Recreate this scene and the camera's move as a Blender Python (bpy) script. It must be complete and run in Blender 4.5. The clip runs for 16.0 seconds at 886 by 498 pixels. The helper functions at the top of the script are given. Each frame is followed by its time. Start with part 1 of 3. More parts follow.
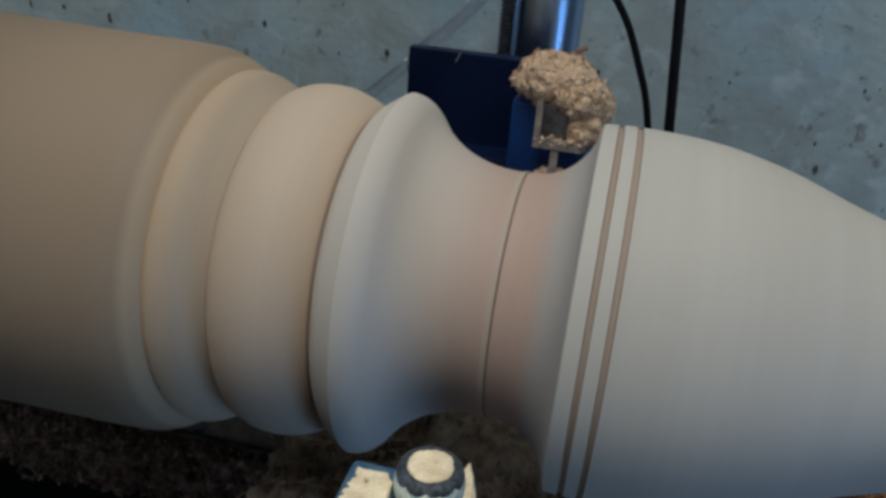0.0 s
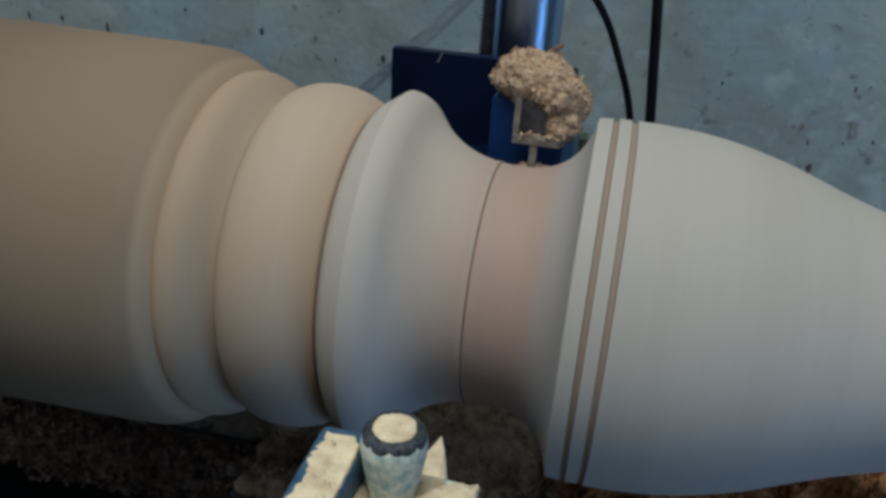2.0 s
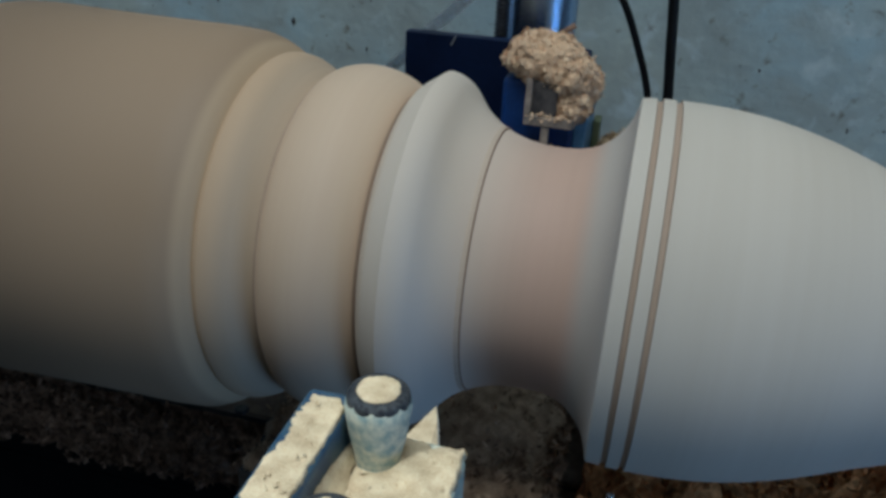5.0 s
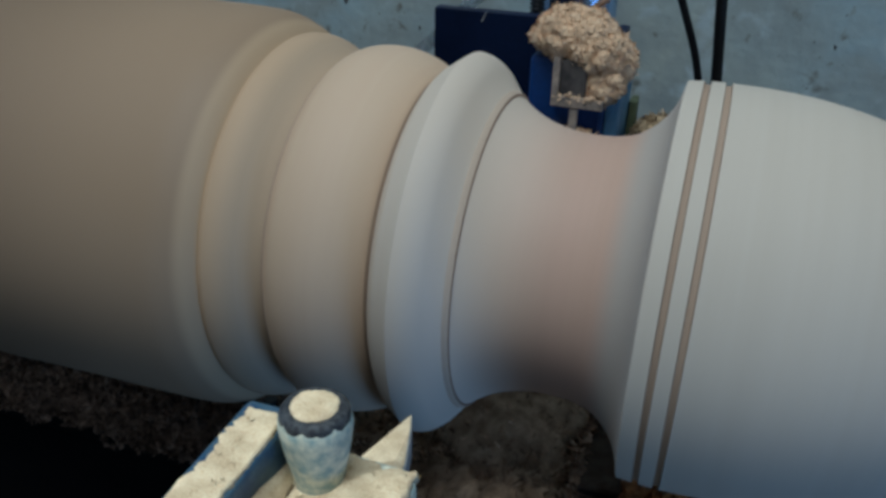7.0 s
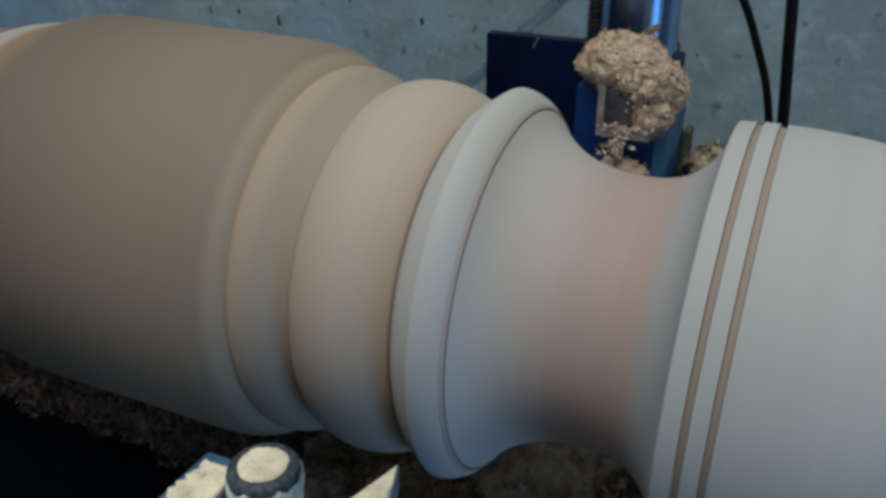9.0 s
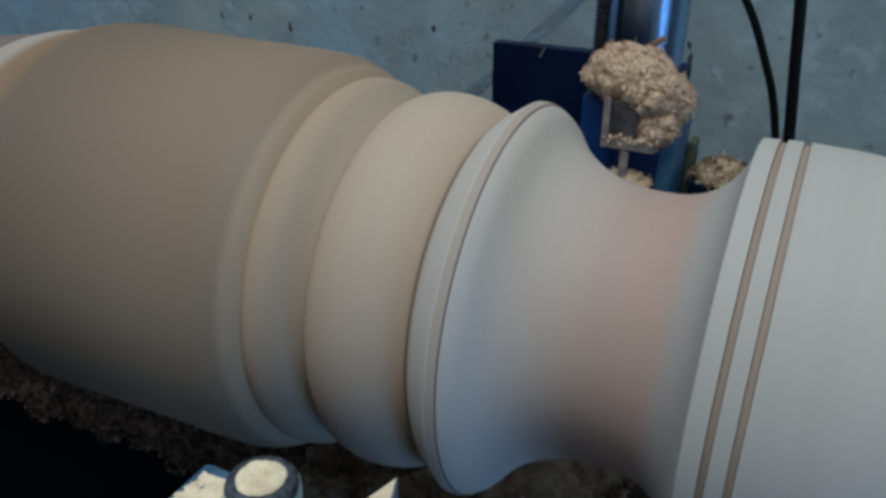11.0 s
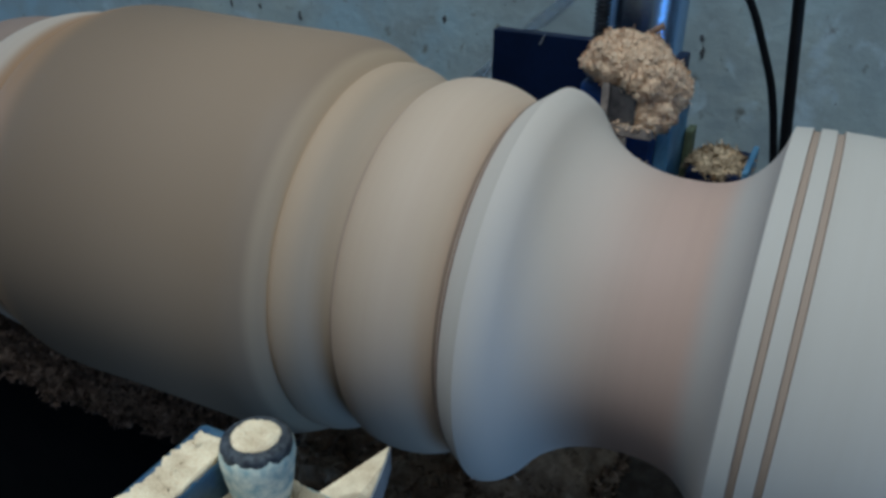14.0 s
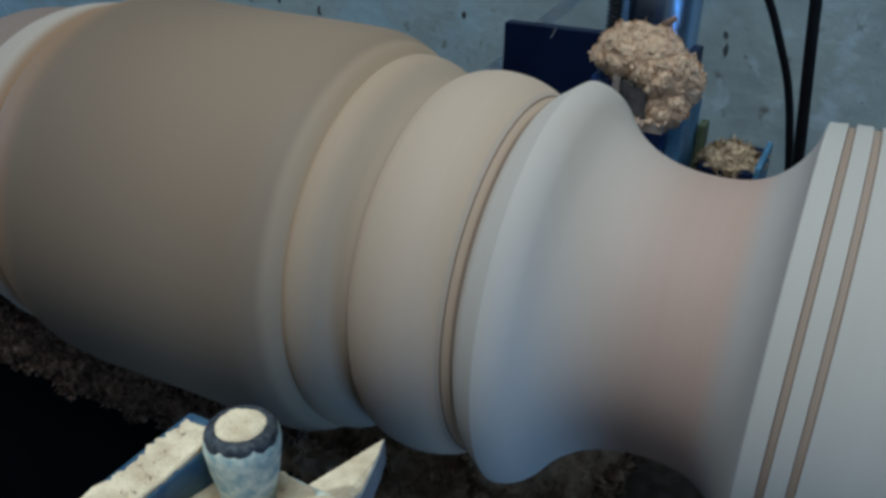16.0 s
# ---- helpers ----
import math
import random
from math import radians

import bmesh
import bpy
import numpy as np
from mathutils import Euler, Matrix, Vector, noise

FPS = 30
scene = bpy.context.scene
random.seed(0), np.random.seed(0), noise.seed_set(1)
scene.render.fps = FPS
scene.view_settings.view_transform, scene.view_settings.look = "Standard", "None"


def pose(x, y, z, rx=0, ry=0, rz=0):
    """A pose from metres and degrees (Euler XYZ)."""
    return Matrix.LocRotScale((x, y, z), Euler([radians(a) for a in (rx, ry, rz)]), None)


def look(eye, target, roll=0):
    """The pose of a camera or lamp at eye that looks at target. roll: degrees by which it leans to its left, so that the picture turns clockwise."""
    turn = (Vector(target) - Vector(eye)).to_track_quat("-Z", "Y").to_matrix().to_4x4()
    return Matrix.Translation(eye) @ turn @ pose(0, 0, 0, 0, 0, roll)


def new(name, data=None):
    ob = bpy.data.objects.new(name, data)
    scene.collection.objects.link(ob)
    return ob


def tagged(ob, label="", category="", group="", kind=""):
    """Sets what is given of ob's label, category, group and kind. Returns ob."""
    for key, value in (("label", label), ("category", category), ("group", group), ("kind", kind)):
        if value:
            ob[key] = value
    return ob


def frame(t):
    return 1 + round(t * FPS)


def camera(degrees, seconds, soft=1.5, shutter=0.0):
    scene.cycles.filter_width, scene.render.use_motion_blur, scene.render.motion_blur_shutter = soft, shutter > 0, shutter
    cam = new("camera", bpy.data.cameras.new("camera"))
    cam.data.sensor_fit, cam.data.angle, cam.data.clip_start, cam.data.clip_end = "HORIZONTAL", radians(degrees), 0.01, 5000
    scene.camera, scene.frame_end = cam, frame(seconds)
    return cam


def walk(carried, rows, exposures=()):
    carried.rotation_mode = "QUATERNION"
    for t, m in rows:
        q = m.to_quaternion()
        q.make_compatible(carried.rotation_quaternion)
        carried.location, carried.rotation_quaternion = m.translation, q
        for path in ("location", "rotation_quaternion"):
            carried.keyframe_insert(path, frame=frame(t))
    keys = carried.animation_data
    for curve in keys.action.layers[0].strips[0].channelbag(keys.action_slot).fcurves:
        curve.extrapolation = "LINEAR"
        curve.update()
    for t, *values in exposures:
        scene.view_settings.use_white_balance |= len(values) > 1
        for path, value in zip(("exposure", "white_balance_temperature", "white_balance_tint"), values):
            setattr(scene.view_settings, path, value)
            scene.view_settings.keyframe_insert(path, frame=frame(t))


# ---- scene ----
cam = camera(58.0, 16.0, soft=3.3)
# seconds, place, pitch, roll, yaw; the origin lies on the spindle's axis at the cove's edge
PATH = [
    (0, 0.0058, -0.3429, 0.1966, -27.00, -3.76, 13.97), (0.5, 0.0077, -0.3458, 0.1967, -26.88, -3.57, 13.74),
    (1, 0.0084, -0.3473, 0.1942, -26.60, -3.26, 13.46), (1.5, 0.0075, -0.3505, 0.1958, -26.23, -3.08, 13.47),
    (2, 0.0067, -0.3547, 0.1942, -26.39, -3.12, 13.41), (2.5, 0.0057, -0.3589, 0.1937, -26.98, -2.86, 13.59),
    (3, 0.0004, -0.3591, 0.1898, -26.92, -3.42, 14.08), (3.5, 0.0023, -0.3584, 0.1919, -26.71, -2.67, 14.54),
    (4, 0.0021, -0.3570, 0.1913, -26.75, -2.46, 14.93), (6.5, 0.0001, -0.3440, 0.1822, -27.77, -1.75, 16.52),
    (7, 0.0118, -0.3239, 0.1823, -28.56, -0.91, 19.66), (7.5, 0.0176, -0.3136, 0.1869, -27.76, -0.35, 22.49),
    (8, 0.0231, -0.3099, 0.1881, -27.31, 0.15, 24.27), (8.5, 0.0262, -0.3069, 0.1882, -27.35, 0.56, 24.86),
    (9, 0.0266, -0.3012, 0.1876, -27.57, 0.56, 25.74), (9.5, 0.0230, -0.2978, 0.1905, -27.25, 0.17, 26.42),
    (12, 0.0186, -0.3010, 0.1892, -27.13, 0.00, 26.35), (12.5, 0.0160, -0.3011, 0.1891, -27.03, -0.23, 26.44),
    (13, 0.0135, -0.3026, 0.1879, -27.28, -0.38, 26.49), (13.5, 0.0126, -0.3045, 0.1866, -27.44, -0.42, 26.57),
    (14, 0.0104, -0.3052, 0.1859, -27.62, -0.51, 26.76), (14.5, 0.0082, -0.3032, 0.1834, -27.56, -0.66, 26.96),
    (15, 0.0060, -0.3035, 0.1844, -27.49, -0.48, 27.13), (15.5, 0.0051, -0.3016, 0.1818, -27.96, -0.64, 27.53),
    (16, 0.0064, -0.2997, 0.1818, -27.81, -0.49, 28.08),
]
walk(cam, [(t, pose(x, y, z, 90 + p, r, w)) for t, x, y, z, p, r, w in PATH],
     exposures=[(0, -0.16, 5640, 6), (2, -0.19, 5520, 4), (3.5, -0.10, 5450, 3), (7, -0.09, 5250, 2), (8.5, -0.16, 5200, 3), (12, -0.12, 5080, 3), (16, -0.12, 4980, 1)])

# ---- light: overcast daylight from lamps added at an unseen roof light and doorways ----
world = bpy.data.worlds.new("world")
scene.world = world
world.use_nodes = True
wn = world.node_tree
sky = wn.nodes.new("ShaderNodeTexSky")
sky.sky_type, sky.sun_disc, sky.sun_elevation, sky.sun_rotation = "NISHITA", False, radians(58), radians(199)
wn.links.new(sky.outputs[0], wn.nodes["Background"].inputs[0])
wn.nodes["Background"].inputs[1].default_value = 0.05


def added_daylight(place, target, w, h, power, colour):
    data = bpy.data.lights.new("added_daylight", "AREA")
    data.shape, data.size, data.size_y, data.energy, data.color = "RECTANGLE", w, h, power, colour
    new("added_daylight", data).matrix_basis = look(place, target)


added_daylight((-0.12, -0.58, 1.82), (-0.12, -0.58, 0), 1.5, 0.8, 26.0, (1.0, 0.95, 0.87))
added_daylight((-3.15, -0.25, 0.50), (0, -0.15, 0.0), 0.90, 1.2, 9, (0.48, 0.70, 1.0))
added_daylight((2.30, -0.80, -0.74), (0, -0.15, -0.05), 0.90, 0.36, 13, (0.32, 0.57, 1.0))
added_daylight((0.70, -2.40, 0.0), (0.0, 0, 0.0), 0.28, 2.0, 2.8, (0.72, 0.84, 1.0))
# the sun falls through an unseen roof pane, added to light the front tool post alone
sun_data = bpy.data.lights.new("sun", "SUN")
sun_data.energy, sun_data.angle, sun_data.color = 1.65, radians(0.5), (1.0, 0.95, 0.86)
new("sun", sun_data).matrix_basis = look((-0.33, -0.94, 1.6), (0, 0, 0))


# ---- materials ----
def material(name, base, rough=0.6, metal=0.0, dark=None, scale=30.0, fine=0.0, bump=0.0, stretch=(1, 1, 1), island=0.0, spec=0.5):
    m = bpy.data.materials.new(name)
    m.use_nodes = True
    nt = m.node_tree
    n, l = nt.nodes, nt.links
    b = n["Principled BSDF"]
    b.inputs["Roughness"].default_value, b.inputs["Metallic"].default_value = rough, metal
    b.inputs["Specular IOR Level"].default_value = spec
    dark = dark or tuple(c * 0.7 for c in base)
    co = n.new("ShaderNodeTexCoord")
    mp = n.new("ShaderNodeMapping")
    mp.inputs["Scale"].default_value = stretch
    l.new(co.outputs["Object"], mp.inputs["Vector"])
    a = n.new("ShaderNodeTexNoise")
    a.inputs["Scale"].default_value, a.inputs["Detail"].default_value = scale, 6
    l.new(mp.outputs[0], a.inputs["Vector"])
    ramp = n.new("ShaderNodeValToRGB")
    ramp.color_ramp.elements[0].position, ramp.color_ramp.elements[1].position = 0.35, 0.65
    ramp.color_ramp.elements[0].color, ramp.color_ramp.elements[1].color = (*dark, 1), (*base, 1)
    l.new(a.outputs["Fac"], ramp.inputs[0])
    colour = ramp.outputs[0]
    f = n.new("ShaderNodeTexNoise")
    f.inputs["Scale"].default_value, f.inputs["Detail"].default_value = scale * 9, 4
    l.new(mp.outputs[0], f.inputs["Vector"])
    if fine:
        mix = n.new("ShaderNodeMix")
        mix.data_type, mix.blend_type = "RGBA", "OVERLAY"
        mix.inputs["Factor"].default_value = fine
        l.new(colour, mix.inputs["A"])
        l.new(f.outputs["Fac"], mix.inputs["B"])
        colour = mix.outputs["Result"]
    if island:
        g = n.new("ShaderNodeNewGeometry")
        hsv = n.new("ShaderNodeHueSaturation")
        mr = n.new("ShaderNodeMapRange")
        mr.inputs["To Min"].default_value, mr.inputs["To Max"].default_value = 1 - island, 1 + island
        l.new(g.outputs["Random Per Island"], mr.inputs["Value"])
        l.new(mr.outputs[0], hsv.inputs["Value"])
        l.new(colour, hsv.inputs["Color"])
        colour = hsv.outputs[0]
    l.new(colour, b.inputs["Base Color"])
    if bump:
        bp = n.new("ShaderNodeBump")
        bp.inputs["Strength"].default_value, bp.inputs["Distance"].default_value = 0.5, bump
        l.new(f.outputs["Fac"], bp.inputs["Height"])
        l.new(bp.outputs[0], b.inputs["Normal"])
    return m


# wood spun on the lathe: its grain reads as rings, so only the way along the axis counts
RINGS = (1, 0.02, 0.02)
wood = material("beech_sanded", (0.69, 0.525, 0.37), 0.62, dark=(0.65, 0.49, 0.34), scale=38, fine=0.05, stretch=RINGS, spec=0.3)
wood_white = material("beech_fine_sanded", (0.645, 0.58, 0.485), 0.62, dark=(0.61, 0.545, 0.45), scale=30, fine=0.05, stretch=RINGS, spec=0.3)
wood_pink = material("beech_fresh_cut", (0.57, 0.395, 0.305), 0.62, dark=(0.535, 0.37, 0.28), scale=36, fine=0.05, stretch=RINGS, spec=0.3)
wood_crest = material("beech_sanded_crest", (0.70, 0.61, 0.50), 0.62, dark=(0.665, 0.575, 0.465), scale=34, fine=0.05, stretch=RINGS, spec=0.3)
wood_lip = material("beech_torn_lip", (0.60, 0.485, 0.375), 0.65, dark=(0.54, 0.425, 0.32), scale=80, stretch=RINGS, spec=0.25)
wood_line = material("beech_dark_edge", (0.30, 0.20, 0.15), 0.7, dark=(0.22, 0.15, 0.11), scale=90, stretch=RINGS, spec=0.2)
wood_drum = material("beech_drum_lit_shoulder", (0.50, 0.365, 0.23), 0.62, dark=(0.465, 0.335, 0.205), scale=40, fine=0.05, stretch=RINGS, spec=0.3)
wood_ring = material("beech_ring", (0.52, 0.40, 0.278), 0.65, dark=(0.47, 0.355, 0.24), scale=60, fine=0.05, stretch=RINGS, spec=0.25)
wood_tail = material("beech_unsanded", (0.33, 0.25, 0.20), 0.7, dark=(0.27, 0.20, 0.155), scale=45, fine=0.06, stretch=RINGS, spec=0.25)
wood_end = material("beech_end_rim", (0.58, 0.48, 0.37), 0.65, dark=(0.53, 0.43, 0.33), scale=45, fine=0.05, stretch=RINGS, spec=0.25)
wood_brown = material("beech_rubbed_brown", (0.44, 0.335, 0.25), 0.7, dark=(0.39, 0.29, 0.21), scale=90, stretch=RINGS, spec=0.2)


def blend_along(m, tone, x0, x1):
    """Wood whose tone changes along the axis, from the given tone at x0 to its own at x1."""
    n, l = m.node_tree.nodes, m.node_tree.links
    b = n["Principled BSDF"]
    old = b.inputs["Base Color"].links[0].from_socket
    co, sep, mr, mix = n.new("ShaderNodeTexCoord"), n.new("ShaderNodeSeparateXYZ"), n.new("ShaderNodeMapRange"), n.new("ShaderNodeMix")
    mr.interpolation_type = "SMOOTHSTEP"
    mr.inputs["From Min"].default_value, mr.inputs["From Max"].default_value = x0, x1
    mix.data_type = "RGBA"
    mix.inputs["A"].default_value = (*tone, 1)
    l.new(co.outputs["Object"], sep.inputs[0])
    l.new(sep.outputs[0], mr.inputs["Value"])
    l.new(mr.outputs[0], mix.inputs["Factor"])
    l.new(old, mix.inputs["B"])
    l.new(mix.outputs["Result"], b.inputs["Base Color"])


# pale shoulder band: light on the turned edge, put into the wood's colour
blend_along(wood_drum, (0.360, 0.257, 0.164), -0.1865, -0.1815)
# darker leftwards: the light's falloff along the drum, put into its tone
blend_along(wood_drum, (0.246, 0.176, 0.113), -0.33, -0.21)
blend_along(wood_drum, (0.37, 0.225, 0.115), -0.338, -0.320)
# ring's lit left strip and shaded right flank, put into its colour
blend_along(wood_ring, (0.56, 0.405, 0.26), -0.171, -0.160)
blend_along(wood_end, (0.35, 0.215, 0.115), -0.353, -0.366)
blend_along(wood_pink, (0.69, 0.595, 0.485), -0.080, -0.030)
# greyer right wall: the bluish light it catches, put into the colour
blend_along(wood_pink, (0.53, 0.475, 0.415), -0.0085, -0.0200)


def plaster():
    """Old painted plaster: blue-grey and tan-green patches, mottling, white flecks and dark specks."""
    m = bpy.data.materials.new("stained_plaster")
    m.use_nodes = True
    n, l = m.node_tree.nodes, m.node_tree.links
    b = n["Principled BSDF"]
    b.inputs["Roughness"].default_value, b.inputs["Specular IOR Level"].default_value = 0.85, 0.25
    co = n.new("ShaderNodeTexCoord")

    def cloud(scale, detail, lo, hi, dist=0.0):
        t, mr = n.new("ShaderNodeTexNoise"), n.new("ShaderNodeMapRange")
        t.inputs["Scale"].default_value, t.inputs["Detail"].default_value, t.inputs["Distortion"].default_value = scale, detail, dist
        mr.inputs["From Min"].default_value, mr.inputs["From Max"].default_value = lo, hi
        l.new(co.outputs["Object"], t.inputs["Vector"])
        l.new(t.outputs["Fac"], mr.inputs["Value"])
        return mr.outputs[0]

    def blend(fac, a, c, mode="MIX"):
        x = n.new("ShaderNodeMix")
        x.data_type, x.blend_type = "RGBA", mode
        l.new(fac, x.inputs["Factor"])
        for v, k in ((a, "A"), (c, "B")):
            if isinstance(v, tuple):
                x.inputs[k].default_value = (*v, 1)
            else:
                l.new(v, x.inputs[k])
        return x.outputs["Result"]

    c = blend(cloud(2.6, 3, 0.42, 0.58), (0.48, 0.60, 0.62), (0.58, 0.62, 0.54))
    c = blend(cloud(11, 7, 0.40, 0.66, 0.6), c, (0.43, 0.475, 0.45))
    c = blend(cloud(24, 8, 0.57, 0.70, 0.4), c, (0.62, 0.70, 0.69))
    c = blend(cloud(46, 5, 0.64, 0.74, 0.3), c, (0.27, 0.27, 0.23))
    c = blend(cloud(150, 3, 0.70, 0.76), c, (0.13, 0.13, 0.12))
    l.new(c, b.inputs["Base Color"])
    bp = n.new("ShaderNodeBump")
    bp.inputs["Strength"].default_value, bp.inputs["Distance"].default_value = 0.5, 0.003
    l.new(cloud(60, 6, 0.2, 0.8), bp.inputs["Height"])
    l.new(bp.outputs[0], b.inputs["Normal"])
    return m


concrete = plaster()
concrete_dark = material("shop_floor_concrete", (0.15, 0.145, 0.14), 0.9, dark=(0.09, 0.087, 0.083), scale=3, fine=0.3, bump=0.003)
shop_paint = material("shop_wall_paint", (0.17, 0.168, 0.16), 0.85, dark=(0.125, 0.125, 0.12), scale=2.5, fine=0.2)
frosted = material("frosted_pane", (0.8, 0.8, 0.8), 0.4, dark=(0.75, 0.75, 0.75), scale=4)
spot_mat = material("chipped_spot", (0.17, 0.17, 0.165), 0.9, dark=(0.06, 0.06, 0.06), scale=120, bump=0.001)
navy = material("navy_enamel", (0.005, 0.012, 0.042), 0.45, dark=(0.003, 0.008, 0.030), scale=25, fine=0.25, bump=0.0003, spec=0.2)
blue = material("blue_enamel", (0.012, 0.050, 0.20), 0.4, dark=(0.008, 0.033, 0.135), scale=35, fine=0.25, bump=0.0004)
blue_dusty = material("dusty_blue_enamel", (0.60, 0.60, 0.47), 0.85, dark=(0.25, 0.34, 0.33), scale=330, fine=0.4, bump=0.0006)
blue_pale = material("pale_blue_enamel", (0.13, 0.27, 0.41), 0.5, dark=(0.075, 0.18, 0.30), scale=70, fine=0.4, bump=0.0004)
blue_worn = material("worn_blue_enamel", (0.014, 0.050, 0.105), 0.6, dark=(0.05, 0.095, 0.13), scale=160, fine=0.4, bump=0.0005)
steel_dusty = material("dust_coated_steel", (0.50, 0.39, 0.30), 0.8, 0.0, dark=(0.27, 0.225, 0.19), scale=140, fine=0.4, bump=0.0004, spec=0.3)
# blue tint: the reflected bluish daylight, put into the chrome's own colour
chrome = material("hard_chrome", (0.60, 0.72, 0.90), 0.26, 1.0, dark=(0.34, 0.47, 0.70), scale=8, stretch=(1, 1, 0.1))
blade_steel = material("dusted_blade_steel", (0.36, 0.37, 0.37), 0.55, 0.2, dark=(0.27, 0.28, 0.28), scale=90, fine=0.3, bump=0.0002)
pin_steel = material("bright_pin_steel", (0.75, 0.77, 0.80), 0.12, 1.0, dark=(0.65, 0.67, 0.7), scale=60)
steel_dark = material("oiled_steel", (0.05, 0.05, 0.055), 0.5, 0.6, dark=(0.02, 0.02, 0.022), scale=120, fine=0.3, bump=0.0004)
insert_steel = material("dusted_dark_steel", (0.13, 0.112, 0.10), 0.7, 0.1, dark=(0.045, 0.04, 0.04), scale=150, fine=0.4, bump=0.0003)
black_oxide = material("black_oxide_dusted", (0.060, 0.066, 0.07), 0.6, 0.1, dark=(0.006, 0.008, 0.014), scale=700, fine=0.4, bump=0.0003)
rubber = material("black_rubber", (0.007, 0.007, 0.008), 0.45, dark=(0.004, 0.004, 0.005), scale=40, spec=0.3)
iron = material("grimy_cast_iron", (0.055, 0.048, 0.042), 0.8, 0.2, dark=(0.02, 0.018, 0.017), scale=40, fine=0.4, bump=0.001)
# near-black: the deep shade under the bed, put into the castings' colour
shade_black = material("bed_casting_shade_black", (0.007, 0.0065, 0.006), 0.9, dark=(0.004, 0.004, 0.004), scale=20, spec=0.08)
dust = material("packed_sawdust", (0.74, 0.61, 0.40), 0.95, dark=(0.55, 0.43, 0.27), scale=170, fine=0.4, bump=0.0012, spec=0.1)
dust_dark = material("old_grey_sawdust", (0.60, 0.43, 0.285), 0.95, dark=(0.33, 0.23, 0.15), scale=120, fine=0.5, bump=0.002, spec=0.1)
chip_pale = material("fresh_wood_chips", (0.90, 0.67, 0.44), 0.9, dark=(0.74, 0.52, 0.33), scale=150, fine=0.5, bump=0.0012, island=0.12, spec=0.15)
chip_mixed = material("mixed_wood_chips", (0.62, 0.47, 0.29), 0.9, dark=(0.32, 0.235, 0.14), scale=220, island=0.35, spec=0.15)
chip_brown = material("brown_wood_chips", (0.74, 0.41, 0.19), 0.9, dark=(0.42, 0.21, 0.095), scale=150, island=0.45, spec=0.15)
chip_grey = material("old_wood_chips", (0.50, 0.35, 0.235), 0.9, dark=(0.18, 0.115, 0.08), scale=120, island=0.5, spec=0.1)
chip_rail = material("dark_rail_shavings", (0.34, 0.222, 0.152), 0.95, dark=(0.10, 0.067, 0.047), scale=120, island=0.6, spec=0.08)
chip_matted = material("matted_rail_shavings", (0.43, 0.285, 0.195), 0.95, dark=(0.13, 0.085, 0.058), scale=60, fine=0.5, bump=0.002, spec=0.08)
rail_dust = material("dark_rail_dust", (0.20, 0.155, 0.12), 0.9, dark=(0.12, 0.09, 0.07), scale=110, fine=0.5, bump=0.002, spec=0.08)
chip_olive = material("dusty_olive_paint", (0.16, 0.19, 0.10), 0.8, dark=(0.1, 0.12, 0.07), scale=60, fine=0.3)
clear = bpy.data.materials.new("clear_plastic")
clear.use_nodes = True
clear.node_tree.nodes["Principled BSDF"].inputs["Transmission Weight"].default_value = 1.0
clear.node_tree.nodes["Principled BSDF"].inputs["Roughness"].default_value = 0.04
clear.node_tree.nodes["Principled BSDF"].inputs["IOR"].default_value = 1.7
clear.node_tree.nodes["Principled BSDF"].inputs["Base Color"].default_value = (0.9, 0.95, 1.0, 1)
kinks, kink_bump = clear.node_tree.nodes.new("ShaderNodeTexNoise"), clear.node_tree.nodes.new("ShaderNodeBump")
kinks.inputs["Scale"].default_value, kinks.inputs["Detail"].default_value = 90, 2
kink_bump.inputs["Strength"].default_value, kink_bump.inputs["Distance"].default_value = 1.0, 0.004
coat = clear.node_tree.nodes["Principled BSDF"].inputs
coat["Coat Weight"].default_value, coat["Coat IOR"].default_value, coat["Coat Roughness"].default_value = 1.0, 2.0, 0.03
clear.node_tree.links.new(kink_bump.outputs[0], coat["Coat Normal"])
clear.node_tree.links.new(kinks.outputs["Fac"], kink_bump.inputs["Height"])
clear.node_tree.links.new(kink_bump.outputs[0], clear.node_tree.nodes["Principled BSDF"].inputs["Normal"])


# ---- building tools ----
def link(name, bm, mats, smooth=False):
    me = bpy.data.meshes.new(name)
    bm.normal_update()
    if smooth:
        for f in bm.faces:
            f.smooth = True
    bm.to_mesh(me)
    bm.free()
    for m in (mats if isinstance(mats, (list, tuple)) else [mats]):
        me.materials.append(m)
    return new(name, me)


def part(name, bm, mats, parent, label="", smooth=False):
    ob = link(name, bm, mats, smooth)
    ob.parent = parent
    return tagged(ob, label=label)


def thing(name, label, category, group="", place=(0, 0, 0)):
    ob = new(name)
    ob.location = place
    ob.empty_display_size = 0.02
    return tagged(ob, label, category, group)


def box(x0, x1, y0, y1, z0, z1, bevel=0.0, seg=2, bm=None):
    out = bm or bmesh.new()
    b = bmesh.new()
    bmesh.ops.create_cube(b, size=1)
    for v in b.verts:
        v.co = ((x0 + x1) / 2 + v.co.x * (x1 - x0), (y0 + y1) / 2 + v.co.y * (y1 - y0), (z0 + z1) / 2 + v.co.z * (z1 - z0))
    if bevel:
        bmesh.ops.bevel(b, geom=b.edges[:], offset=bevel, segments=seg, profile=0.5, affect="EDGES")
    if bm is None:
        out.free()
        return b
    me = bpy.data.meshes.new("tmp")
    b.to_mesh(me)
    b.free()
    out.from_mesh(me)
    bpy.data.meshes.remove(me)
    return out


